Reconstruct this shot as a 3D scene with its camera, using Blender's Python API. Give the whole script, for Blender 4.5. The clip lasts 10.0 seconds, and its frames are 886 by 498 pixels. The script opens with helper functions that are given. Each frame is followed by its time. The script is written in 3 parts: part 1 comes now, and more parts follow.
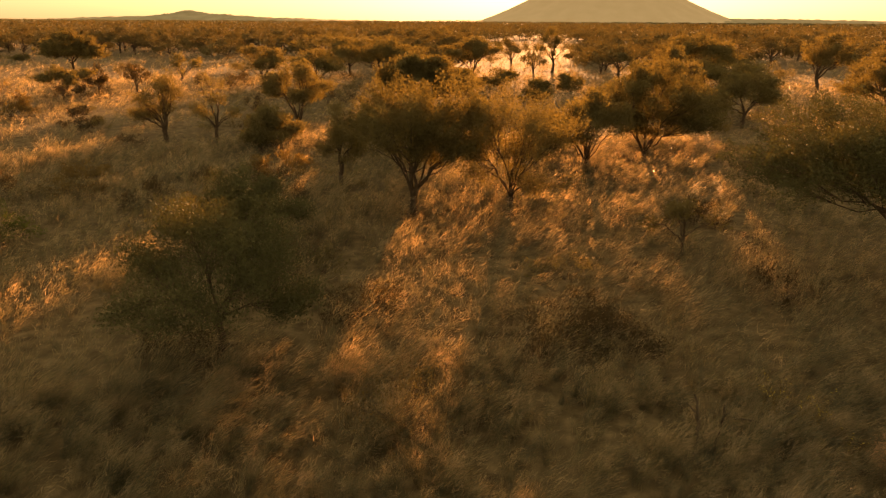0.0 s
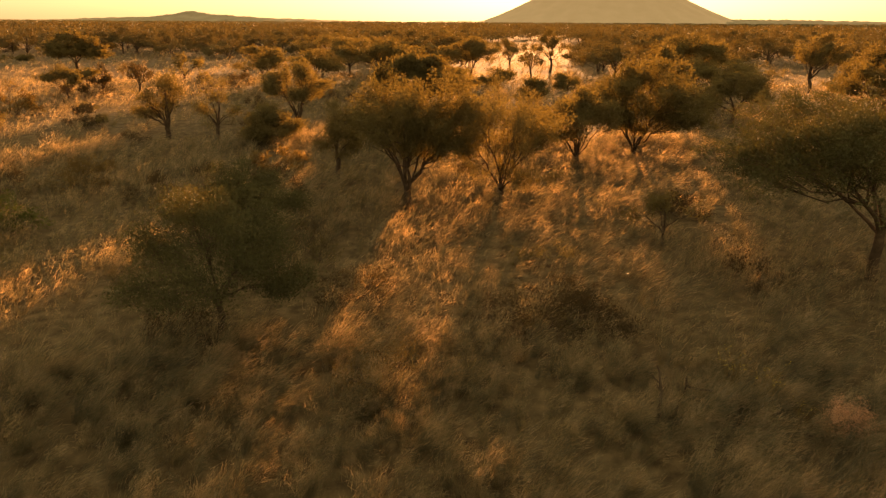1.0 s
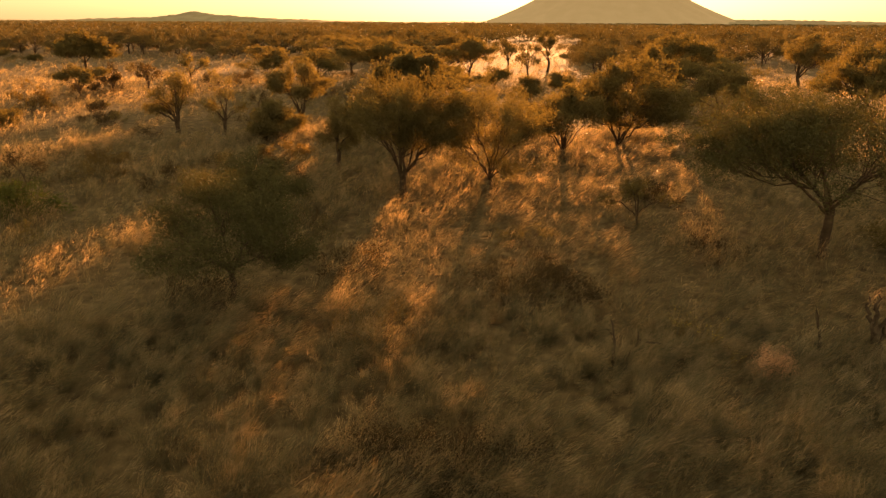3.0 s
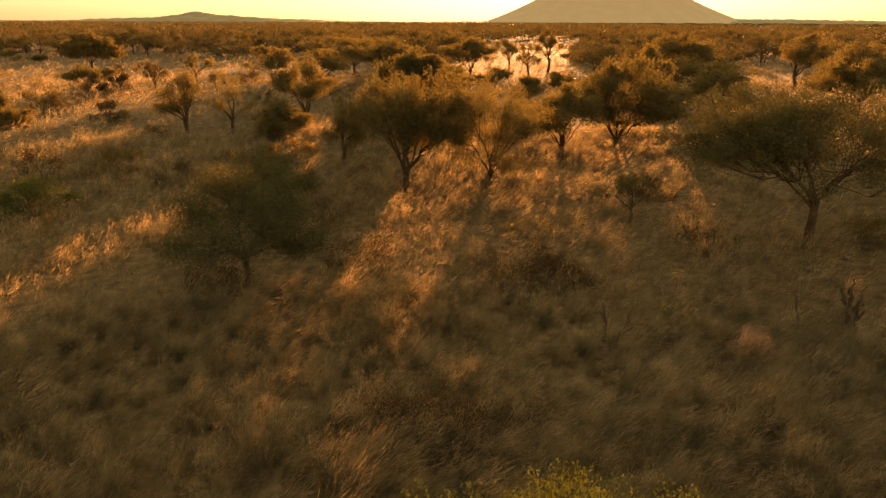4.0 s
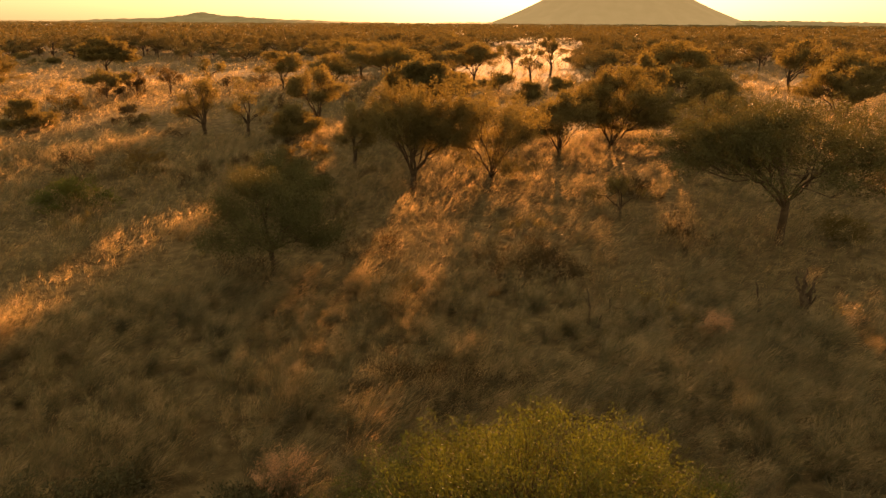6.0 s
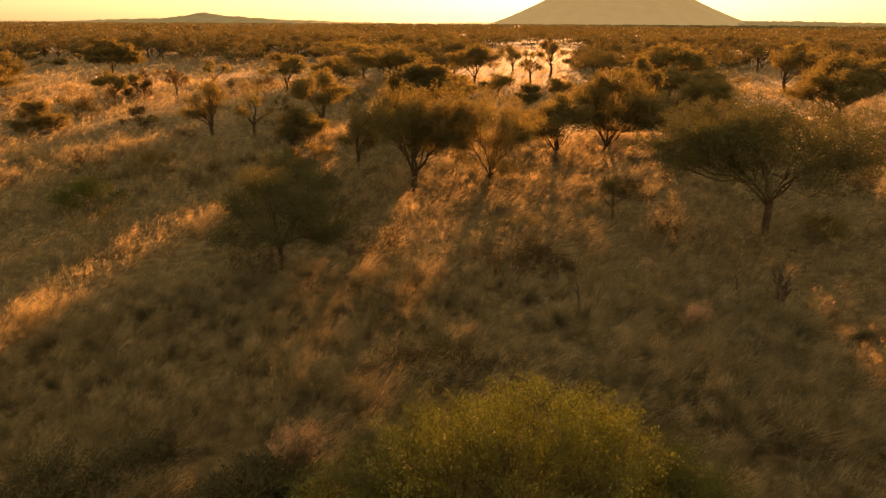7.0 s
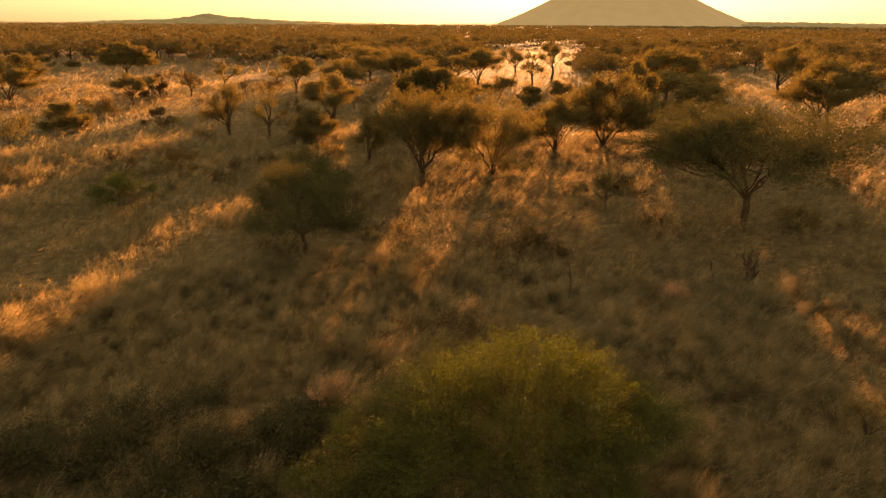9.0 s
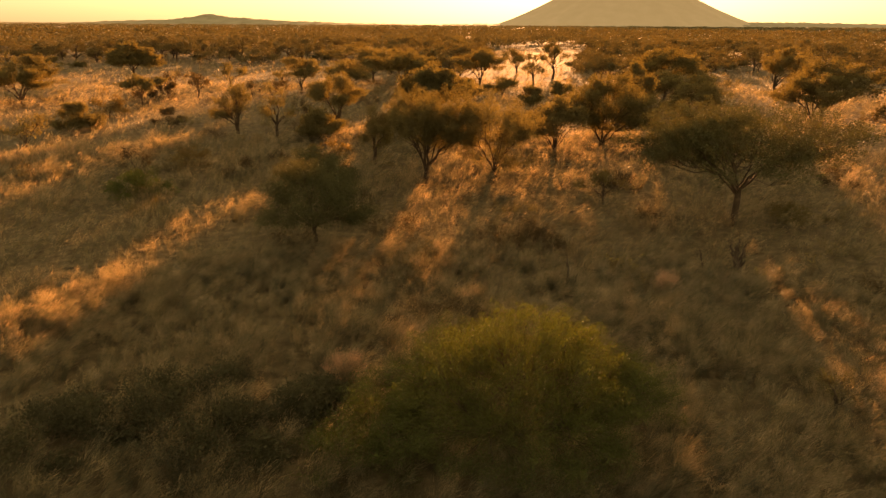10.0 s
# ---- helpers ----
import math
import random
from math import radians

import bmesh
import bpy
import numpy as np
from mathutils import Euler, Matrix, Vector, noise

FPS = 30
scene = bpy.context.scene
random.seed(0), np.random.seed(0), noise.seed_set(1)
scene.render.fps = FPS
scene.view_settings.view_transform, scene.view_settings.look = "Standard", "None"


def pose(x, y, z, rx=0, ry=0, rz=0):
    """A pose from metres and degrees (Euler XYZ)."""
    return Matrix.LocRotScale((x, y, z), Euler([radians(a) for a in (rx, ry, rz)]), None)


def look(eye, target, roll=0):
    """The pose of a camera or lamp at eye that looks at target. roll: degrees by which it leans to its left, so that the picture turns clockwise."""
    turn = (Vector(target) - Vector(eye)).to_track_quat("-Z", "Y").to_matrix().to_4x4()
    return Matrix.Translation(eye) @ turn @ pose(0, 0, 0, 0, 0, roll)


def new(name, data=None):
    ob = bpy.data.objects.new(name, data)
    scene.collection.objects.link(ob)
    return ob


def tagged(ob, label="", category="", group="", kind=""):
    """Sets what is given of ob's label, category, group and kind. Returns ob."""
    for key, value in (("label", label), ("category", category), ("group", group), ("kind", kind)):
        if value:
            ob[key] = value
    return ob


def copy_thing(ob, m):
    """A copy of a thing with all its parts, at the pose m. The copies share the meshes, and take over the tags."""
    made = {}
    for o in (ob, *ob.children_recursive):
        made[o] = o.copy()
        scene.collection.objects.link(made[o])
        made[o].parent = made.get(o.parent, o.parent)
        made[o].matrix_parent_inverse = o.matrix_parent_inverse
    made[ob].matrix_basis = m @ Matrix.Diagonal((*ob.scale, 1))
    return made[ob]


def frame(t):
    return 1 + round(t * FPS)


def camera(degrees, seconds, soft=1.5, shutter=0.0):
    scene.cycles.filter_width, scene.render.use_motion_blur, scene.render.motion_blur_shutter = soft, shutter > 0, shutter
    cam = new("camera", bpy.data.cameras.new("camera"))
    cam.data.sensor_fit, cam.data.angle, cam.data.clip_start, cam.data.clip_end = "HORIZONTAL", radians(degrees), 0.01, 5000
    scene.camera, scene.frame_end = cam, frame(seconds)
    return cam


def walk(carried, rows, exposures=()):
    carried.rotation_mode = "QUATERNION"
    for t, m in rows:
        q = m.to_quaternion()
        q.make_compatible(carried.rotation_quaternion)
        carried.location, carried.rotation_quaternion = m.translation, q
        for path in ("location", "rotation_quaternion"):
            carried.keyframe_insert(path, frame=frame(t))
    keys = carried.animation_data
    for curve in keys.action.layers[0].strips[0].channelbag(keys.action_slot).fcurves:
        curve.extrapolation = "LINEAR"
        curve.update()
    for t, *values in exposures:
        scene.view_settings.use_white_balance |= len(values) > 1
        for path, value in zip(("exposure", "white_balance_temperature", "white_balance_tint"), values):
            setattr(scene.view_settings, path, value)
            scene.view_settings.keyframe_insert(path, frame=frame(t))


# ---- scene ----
cam = camera(66.0, 10.0, soft=1.3, shutter=0.55)
PATH = [
    (0, (-0.859, 1.905, 7.023), (-1.057, 3.791, 6.388), 0.3),
    (0.5, (-0.64, 1.438, 7.017), (-0.84, 3.325, 6.382), 0.3),
    (1, (-0.393, 0.934, 7.003), (-0.596, 2.82, 6.37), 0.3),
    (1.5, (-0.176, 0.428, 7.018), (-0.381, 2.314, 6.386), 0.2),
    (2, (-0.009, -0.066, 7.025), (-0.214, 1.82, 6.392), 0.2),
    (2.5, (0.13, -0.576, 7.029), (-0.078, 1.31, 6.397), 0.3),
    (4, (0.331, -2.171, 7.111), (0.116, -0.286, 6.478), 0.2),
    (4.5, (0.358, -2.722, 7.194), (0.141, -0.837, 6.562), 0.3),
    (5, (0.404, -3.268, 7.314), (0.184, -1.383, 6.682), 0.3),
    (5.5, (0.464, -3.813, 7.466), (0.241, -1.928, 6.835), 0.3),
    (7, (0.78, -5.546, 7.869), (0.549, -3.662, 7.239), 0.3),
    (7.5, (0.857, -6.151, 7.955), (0.624, -4.267, 7.326), 0.3),
    (8, (0.899, -6.747, 8.029), (0.663, -4.863, 7.401), 0.3),
    (8.5, (0.926, -7.382, 8.101), (0.689, -5.498, 7.474), 0.3),
    (9, (0.954, -8.03, 8.194), (0.714, -6.146, 7.566), 0.3),
    (9.5, (0.981, -8.705, 8.264), (0.739, -6.822, 7.637), 0.3),
    (10, (1.013, -9.375, 8.305), (0.769, -7.491, 7.678), 0.3),
]
walk(cam, [(t, look(eye, target, roll)) for t, eye, target, roll in PATH], [(0, 2.42, 9300, 31), (10, 2.42, 9300, 31)])

# ---- light ----
SUN_AZ, SUN_EL = 2.7, 5.0          # degrees to the right of +y, and above the horizon
world = bpy.data.worlds.new("evening_sky")
scene.world = world
world.use_nodes = True
wn = world.node_tree
sky = wn.nodes.new("ShaderNodeTexSky")
sky.sky_type = "NISHITA"
sky.sun_disc = False
sky.sun_elevation = radians(SUN_EL)
sky.sun_rotation = radians(SUN_AZ)
sky.air_density, sky.dust_density, sky.ozone_density = 0.75, 3.2, 0.8
# dusty evening air evens out the sky and warms it
even = wn.nodes.new("ShaderNodeGamma")
even.inputs["Gamma"].default_value = 0.36
dust = wn.nodes.new("ShaderNodeMix")
dust.data_type, dust.blend_type = "RGBA", "MULTIPLY"
dust.inputs["Factor"].default_value = 1.0
dust.inputs["B"].default_value = (1.0, 0.985, 0.74, 1)
wn.links.new(sky.outputs[0], even.inputs["Color"])
wn.links.new(even.outputs[0], dust.inputs["A"])
wn.links.new(dust.outputs["Result"], wn.nodes["Background"].inputs["Color"])
wn.nodes["Background"].inputs["Strength"].default_value = 0.15

sun = new("sun", bpy.data.lights.new("sun", "SUN"))
sun.data.energy = 5.0
sun.data.angle = radians(0.6)
sun.data.color = (1.0, 0.53, 0.235)
sun.matrix_world = look((0, 0, 50), (-math.sin(radians(SUN_AZ)) * 50, -math.cos(radians(SUN_AZ)) * 50,
                                     50 - 50 * math.tan(radians(SUN_EL))))


# ---- materials ----
def material(name, colours, scale=1.0, rough=0.8, see_through=0.0, island=0.0, bump=0.0, obj_random=0.0, glow=None, gloss=0.08):
    """Noise-mixed colours (dark to light) at two scales; see_through: share of light let through (leaves, straw)."""
    m = bpy.data.materials.new(name)
    m.use_nodes = True
    nt = m.node_tree
    L = nt.links.new
    bsdf = nt.nodes["Principled BSDF"]
    bsdf.inputs["Roughness"].default_value = rough
    bsdf.inputs["Specular IOR Level"].default_value = gloss
    geo = nt.nodes.new("ShaderNodeNewGeometry")
    big = nt.nodes.new("ShaderNodeTexNoise")
    big.inputs["Scale"].default_value = scale
    big.inputs["Detail"].default_value = 4
    fine = nt.nodes.new("ShaderNodeTexNoise")
    fine.inputs["Scale"].default_value = scale * 11
    fine.inputs["Detail"].default_value = 3
    L(geo.outputs["Position"], big.inputs["Vector"])
    L(geo.outputs["Position"], fine.inputs["Vector"])
    mix = nt.nodes.new("ShaderNodeMath")
    mix.operation = "MULTIPLY_ADD"
    mix.inputs[1].default_value = 0.35
    L(fine.outputs["Fac"], mix.inputs[0])
    L(big.outputs["Fac"], mix.inputs[2])
    fac = mix.outputs[0]
    for amount, node, out in ((island, geo, "Random Per Island"), (obj_random, None, "Random")):
        if amount:
            node = node or nt.nodes.new("ShaderNodeObjectInfo")
            add = nt.nodes.new("ShaderNodeMath")
            add.operation = "MULTIPLY_ADD"
            add.inputs[1].default_value = amount
            L(node.outputs[out], add.inputs[0])
            sub = nt.nodes.new("ShaderNodeMath")
            sub.operation = "SUBTRACT"
            sub.inputs[1].default_value = amount / 2
            L(fac, sub.inputs[0])
            L(sub.outputs[0], add.inputs[2])
            fac = add.outputs[0]
    ramp = nt.nodes.new("ShaderNodeValToRGB")
    e = ramp.color_ramp.elements
    n = len(colours)
    while len(e) < n:
        e.new(0.5)
    for i, c in enumerate(colours):
        e[i].position = 0.42 + 0.5 * i / (n - 1)
        e[i].color = (*c, 1)
    L(fac, ramp.inputs["Fac"])
    L(ramp.outputs["Color"], bsdf.inputs["Base Color"])
    if bump:
        b = nt.nodes.new("ShaderNodeBump")
        b.inputs["Strength"].default_value = bump
        L(fine.outputs["Fac"], b.inputs["Height"])
        L(b.outputs["Normal"], bsdf.inputs["Normal"])
    if see_through:
        tr = nt.nodes.new("ShaderNodeBsdfTranslucent")
        warm = nt.nodes.new("ShaderNodeMix")
        warm.data_type = "RGBA"
        warm.blend_type = "MULTIPLY"
        warm.inputs["Factor"].default_value = 1.0
        warm.inputs["B"].default_value = (*(glow or (1.0, 0.85, 0.55)), 1)
        L(ramp.outputs["Color"], warm.inputs["A"])
        L(warm.outputs["Result"], tr.inputs["Color"])
        both = nt.nodes.new("ShaderNodeMixShader")
        both.inputs["Fac"].default_value = see_through
        L(bsdf.outputs[0], both.inputs[1])
        L(tr.outputs[0], both.inputs[2])
        L(both.outputs[0], nt.nodes["Material Output"].inputs["Surface"])
    return m


SOIL = material("dry_soil", [(0.05, 0.034, 0.016), (0.10, 0.07, 0.032), (0.18, 0.125, 0.06)], 2.5, 1.0, bump=1.0)
STRAW = material("dry_straw", [(0.05, 0.056, 0.029), (0.105, 0.106, 0.056), (0.205, 0.178, 0.094), (0.37, 0.30, 0.165)], 2.2, 0.45, 0.62, island=0.07, glow=(1.15, 0.95, 0.78), gloss=0.38)
# these two leaf colours are reddened and more translucent to imitate sun glare
LEAF = material("acacia_leaf", [(0.098, 0.081, 0.031), (0.132, 0.107, 0.043), (0.172, 0.134, 0.056)], 0.9, 0.75, 0.42, island=0.06, obj_random=0.14, glow=(1.15, 1.0, 0.62))
FAR_LEAF = material("distant_leaf", [(0.088, 0.071, 0.028), (0.122, 0.095, 0.039), (0.16, 0.121, 0.05)], 0.12, 0.8, 0.22, island=0.03, obj_random=0.25, glow=(1.15, 1.0, 0.6))
DRY_LEAF = material("dry_leaf", [(0.085, 0.058, 0.02), (0.145, 0.10, 0.035), (0.22, 0.155, 0.06)], 1.2, 0.7, 0.4, island=0.15, glow=(1.1, 0.95, 0.6))
# far scrub: olive lightened in the base colour to stand for haze
HAZY_LEAF = material("hazy_plain_scrub", [(0.13, 0.112, 0.05), (0.165, 0.14, 0.064), (0.20, 0.166, 0.08)], 0.03, 0.85, 0.14, island=0.03)
FRESH_LEAF = material("fresh_leaf", [(0.054, 0.061, 0.017), (0.082, 0.088, 0.024), (0.115, 0.116, 0.033)], 1.6, 0.75, 0.26, island=0.06, glow=(1.0, 1.0, 0.45))
BROWN_LEAF = material("withered_leaf", [(0.05, 0.037, 0.016), (0.076, 0.055, 0.024), (0.11, 0.078, 0.035)], 1.1, 0.8, 0.35, island=0.08, obj_random=0.2)
OLIVE_LEAF = material("olive_leaf", [(0.06, 0.058, 0.022), (0.088, 0.083, 0.032), (0.12, 0.108, 0.044)], 0.9, 0.75, 0.22, island=0.1)
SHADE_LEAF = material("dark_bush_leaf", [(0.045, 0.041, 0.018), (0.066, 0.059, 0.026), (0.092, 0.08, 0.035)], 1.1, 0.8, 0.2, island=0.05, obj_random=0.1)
BARK = material("thorn_bark", [(0.04, 0.025, 0.013), (0.07, 0.045, 0.024), (0.115, 0.076, 0.042)], 5.0, 0.9, bump=0.8)
DEAD_WOOD = material("dead_wood", [(0.04, 0.026, 0.014), (0.075, 0.05, 0.028), (0.14, 0.10, 0.06)], 6.0, 0.85, bump=0.6)
# mountain: pale base colour takes the place of haze in between
HILL = material("hazy_hill", [(0.56, 0.40, 0.22), (0.585, 0.42, 0.235), (0.61, 0.44, 0.25)], 0.02, 0.95)
HEADS = material("pale_seed_heads", [(0.135, 0.12, 0.066), (0.27, 0.226, 0.13), (0.50, 0.40, 0.25)], 2.2, 0.42, 0.68, island=0.10, glow=(1.2, 0.95, 0.77), gloss=0.38)
# pale pink replaces the sunlight that doesn't reach these plumes
SUNLIT_PLUME = material("sunlit_plume", [(0.40, 0.23, 0.13), (0.52, 0.32, 0.19), (0.66, 0.43, 0.27)], 2.0, 0.7, 0.5, island=0.2, glow=(1.2, 0.9, 0.7))
# skyline ridge: scrub colour raised to look veiled by haze
SCRUB_HILL = material("hazy_scrub_ridge", [(0.28, 0.22, 0.115), (0.34, 0.27, 0.145), (0.40, 0.32, 0.175)], 0.02, 0.95)
SOIL.node_tree.nodes["Principled BSDF"].inputs["Specular Tint"].default_value = (1.0, 0.76, 0.42, 1)
BLOSSOM = material("yellow_blossom", [(0.55, 0.40, 0.06), (0.7, 0.55, 0.12), (0.8, 0.68, 0.2)], 5.0, 0.6, 0.5, island=0.3)


# ---- mesh building ----
def mesh_of(name, verts, tris, mat, smooth=False):
    verts, tris = np.asarray(verts, np.float32), np.asarray(tris, np.int32)
    me = bpy.data.meshes.new(name)
    me.vertices.add(len(verts))
    me.vertices.foreach_set("co", verts.ravel())
    me.loops.add(tris.size)
    me.loops.foreach_set("vertex_index", tris.ravel())
    me.polygons.add(len(tris))
    me.polygons.foreach_set("loop_start", np.arange(0, tris.size, 3, dtype=np.int32))
    me.polygons.foreach_set("use_smooth", np.full(len(tris), smooth))
    me.update(calc_edges=True)
    me.materials.append(mat)
    return me


def part(name, me, parent, label=""):
    ob = new(name, me)
    ob.parent = parent
    return tagged(ob, label)


def tube(path, radii, sides):
    """A tapering tube along a line of points."""
    path = np.asarray(path, float)
    k = len(path)
    d = np.gradient(path, axis=0)
    d /= np.linalg.norm(d, axis=1, keepdims=True) + 1e-9
    ref = np.where(np.abs(d[:, 2:]) > 0.9, [[1.0, 0, 0]], [[0, 0, 1.0]])
    u = np.cross(d, ref)
    u /= np.linalg.norm(u, axis=1, keepdims=True) + 1e-9
    v = np.cross(d, u)
    a = np.arange(sides) * 2 * math.pi / sides
    ring = path[:, None] + np.asarray(radii)[:, None, None] * (np.cos(a)[None, :, None] * u[:, None] + np.sin(a)[None, :, None] * v[:, None])
    i = np.arange(k - 1)[:, None] * sides + np.arange(sides)[None]
    j = np.arange(k - 1)[:, None] * sides + (np.arange(sides)[None] + 1) % sides
    t = np.concatenate([np.stack([i, j, j + sides], -1).reshape(-1, 3), np.stack([i, j + sides, i + sides], -1).reshape(-1, 3)])
    return ring.reshape(-1, 3), t


def join(pieces):
    vs, ts, n = [], [], 0
    for v, t in pieces:
        vs.append(v)
        ts.append(t + n)
        n += len(v)
    return np.concatenate(vs), np.concatenate(ts)


def bend(a, c, b, n, rng, rough):
    """A bowed line from a to b by way of c, with small kinks."""
    s = np.linspace(0, 1, n)[:, None]
    p = (1 - s) ** 2 * a + 2 * s * (1 - s) * c + s * s * b
    k = rng.normal(0, rough, p.shape) * np.linalg.norm(b - a)
    k[0] = k[-1] = 0
    return p + k


def diamonds(centre, axis, length, width, rng):
    """Small two-sided leaf shapes: each a diamond along its axis."""
    n = len(centre)
    axis = axis / (np.linalg.norm(axis, axis=1, keepdims=True) + 1e-9)
    side = np.cross(axis, rng.normal(size=(n, 3)))
    side /= np.linalg.norm(side, axis=1, keepdims=True) + 1e-9
    a, s = axis * length[:, None] / 2, side * width[:, None] / 2
    v = np.stack([centre - a, centre + s, centre + a, centre - s], 1).reshape(-1, 3)
    b = np.arange(n)[:, None] * 4
    return v, np.concatenate([b + [0, 1, 2], b + [0, 2, 3]])


def leaflets(centre, axis, length, width, rng):
    """Small leaf slivers: each one triangle along its axis."""
    n = len(centre)
    axis = axis / (np.linalg.norm(axis, axis=1, keepdims=True) + 1e-9)
    side = np.cross(axis, rng.normal(size=(n, 3)))
    side /= np.linalg.norm(side, axis=1, keepdims=True) + 1e-9
    a, s = axis * length[:, None] / 2, side * width[:, None] / 2
    return np.stack([centre - a * 0.6 - s, centre - a * 0.6 + s, centre + a * 1.2], 1).reshape(-1, 3), np.arange(3 * n).reshape(-1, 3)


def group_points(p, k, rng):
    c = p[rng.choice(len(p), k, replace=False)]
    for _ in range(6):
        who = ((p[:, None] - c[None]) ** 2).sum(-1).argmin(1)
        c = np.array([p[who == i].mean(0) if (who == i).any() else c[i] for i in range(k)])
    return who, c


# crown shapes: low and high surface (of the height) at r from 0 to 1, fork height, limb count
SHAPES = {
    "umbrella": (lambda r: 0.56 - 0.09 * r, lambda r: 1 - 0.24 * r ** 2.4, 0.31, 8),
    "vase": (lambda r: 0.27 + 0.18 * r, lambda r: 1 - 0.34 * r ** 2.2, 0.16, 6),
    "dome": (lambda r: 0.30 - 0.04 * r, lambda r: 1 - 0.62 * r ** 2.3, 0.12, 7),
    "parasol": (lambda r: 0.46 - 0.06 * r, lambda r: 1 - 0.42 * r ** 2.3, 0.3, 6),
    "feather": (lambda r: 0.41 - 0.11 * r, lambda r: 1 - 0.55 * r ** 2.2, 0.2, 8),
    "plumed": (lambda r: 0.24 + 0.20 * r, lambda r: 1 - 0.30 * r ** 2.4, 0.16, 10),
    "fan": (lambda r: 0.15 + 0.14 * r, lambda r: 1 - 0.32 * r ** 2.4, 0.12, 10),
    "spread": (lambda r: 0.24 + 0.18 * r, lambda r: 1 - 0.36 * r ** 2.2, 0.07, 8),
    "bush": (lambda r: 0.06 + 0.0 * r, lambda r: 1 - 0.72 * r ** 2.5, 0.02, 8),
    "thin": (lambda r: 0.36 + 0.08 * r, lambda r: 1 - 0.40 * r ** 2.0, 0.33, 4),
}


def tree_meshes(seed, h, w, shape, targets, leaves, leaf, shift=(0.0, 0.0), girth=0.03, leaf_mat=None, wood=None, clump=0.2, lean=0.0, shoots=0.3, twigs=True, pad=8, deep=1.0, rise=0.62, sprays=False, broad=1.0, tuft=0.75):
    """Trunk, limbs and crown of a thorn tree as meshes round its own foot."""
    rng = np.random.default_rng(seed)
    leaves, leaf = int(leaves * 1.55), leaf * 0.83
    lo, hi, fork, limbs = SHAPES[shape]
    pads = max(10, targets // pad)
    az = rng.uniform(0, 2 * math.pi, pads)
    r = np.sqrt(rng.uniform(0.0, 1, pads))
    ph = rng.uniform(0, 6.28, 4)
    lump = 1 + 0.12 * np.sin(2 * az + ph[0]) + 0.10 * np.sin(3 * az + ph[1]) + 0.07 * np.sin(5 * az + ph[2])
    tall = 1 + 0.05 * np.sin(3 * az + ph[3]) + 0.05 * np.sin(9 * r + ph[1])
    z = lo(r) + (hi(r) * tall - lo(r)) * rng.uniform(0, 1, pads) ** rise
    c = np.stack([r * lump * np.cos(az) * w * 0.48 + shift[0], r * lump * np.sin(az) * w * 0.48 * deep + shift[1], z * h], 1)
    own = rng.integers(0, pads, targets)
    p = c[own] + rng.normal(0, 1, (targets, 3)) * np.array([0.065 * w, 0.065 * w * deep, 0.03 * h]) * tuft
    p[:, 2] = np.clip(p[:, 2], 0.05 * h, 1.03 * h)
    foot = np.zeros(3) - [0, 0, 0.15]
    top = np.array([lean * h * 0.3 + shift[0] * 0.25, shift[1] * 0.25, fork * h])
    r0 = girth * h
    trunk_pts = bend(foot, foot * 0.5 + top * 0.5 + rng.normal(0, 0.03, 3) * h, top, 6, rng, 0.012)
    flare = np.array([1.35, 1.08, 1.0, 0.95, 0.9, 0.92])
    trunk = mesh_of("trunk", *tube(trunk_pts, r0 * flare, 9), wood or BARK, True)
    who, c = group_points(p, min(limbs, targets), rng)
    limb_meshes, crown = [], []
    for i in range(len(c)):
        mine = p[who == i]
        if not len(mine):
            continue
        pieces = []
        start = trunk_pts[-1 - (i % 2)] if shape != "bush" else trunk_pts[-1] + rng.normal(0, 0.05, 3) * [w / 3, w / 3, 0]
        end = c[i] * 0.75 + top * 0.25
        ctrl = start + (end - start) * [0.35, 0.35, 0.62] + rng.normal(0, 0.03, 3) * h
        main = bend(start, ctrl, end, 7, rng, 0.02)
        share = math.sqrt(len(mine) / targets)
        pieces.append(tube(main, r0 * share * np.linspace(1.15, 0.45, 7), 6 if twigs else 4))
        k = max(1, int(round(len(mine) / 7)))
        w2, c2 = group_points(mine, k, rng)
        for j in range(k):
            tips = mine[w2 == j]
            if not len(tips):
                continue
            at = main[rng.integers(3, 7)]
            stop = c2[j] * 0.8 + at * 0.2
            sub = bend(at, at + (stop - at) * [0.55, 0.55, 0.35] + rng.normal(0, 0.02, 3) * h, stop, 5, rng, 0.03)
            pieces.append(tube(sub, r0 * share * np.linspace(0.42, 0.16, 5), 4 if twigs else 3))
            for tip in tips:
                a2 = sub[rng.integers(2, 5)]
                tw = bend(a2, (a2 + tip) / 2 + rng.normal(0, 0.02, 3) * h, tip, 3, rng, 0.03)
                out = tip - a2 + np.array([0, 0, 0.25 * h * 0.3])
                out /= np.linalg.norm(out) + 1e-9
                if twigs:
                    pieces.append(tube(tw, r0 * share * np.array([0.16, 0.1, 0.04]), 3))
                if sprays:
                    pieces.append(tube([tip, tip + out * shoots * 0.95], [0.005, 0.002], 3))
                if leaves:
                    s = rng.uniform(-1.2, 1.0, leaves)
                    core = np.where(s[:, None] < 0, tip + (tip - a2) * (s[:, None] * 0.5), tip + out * s[:, None] * shoots)
                    spread = clump * np.clip(1 - 0.65 * np.maximum(s, 0), 0.2, 1)[:, None]
                    q = core + rng.normal(0, 1, (leaves, 3)) * spread * [1, 1, 0.65]
                    q[:, 2] = np.maximum(q[:, 2], 0.03 * h)
                    crown.append((q, out + rng.normal(0, 0.5, (leaves, 3))))
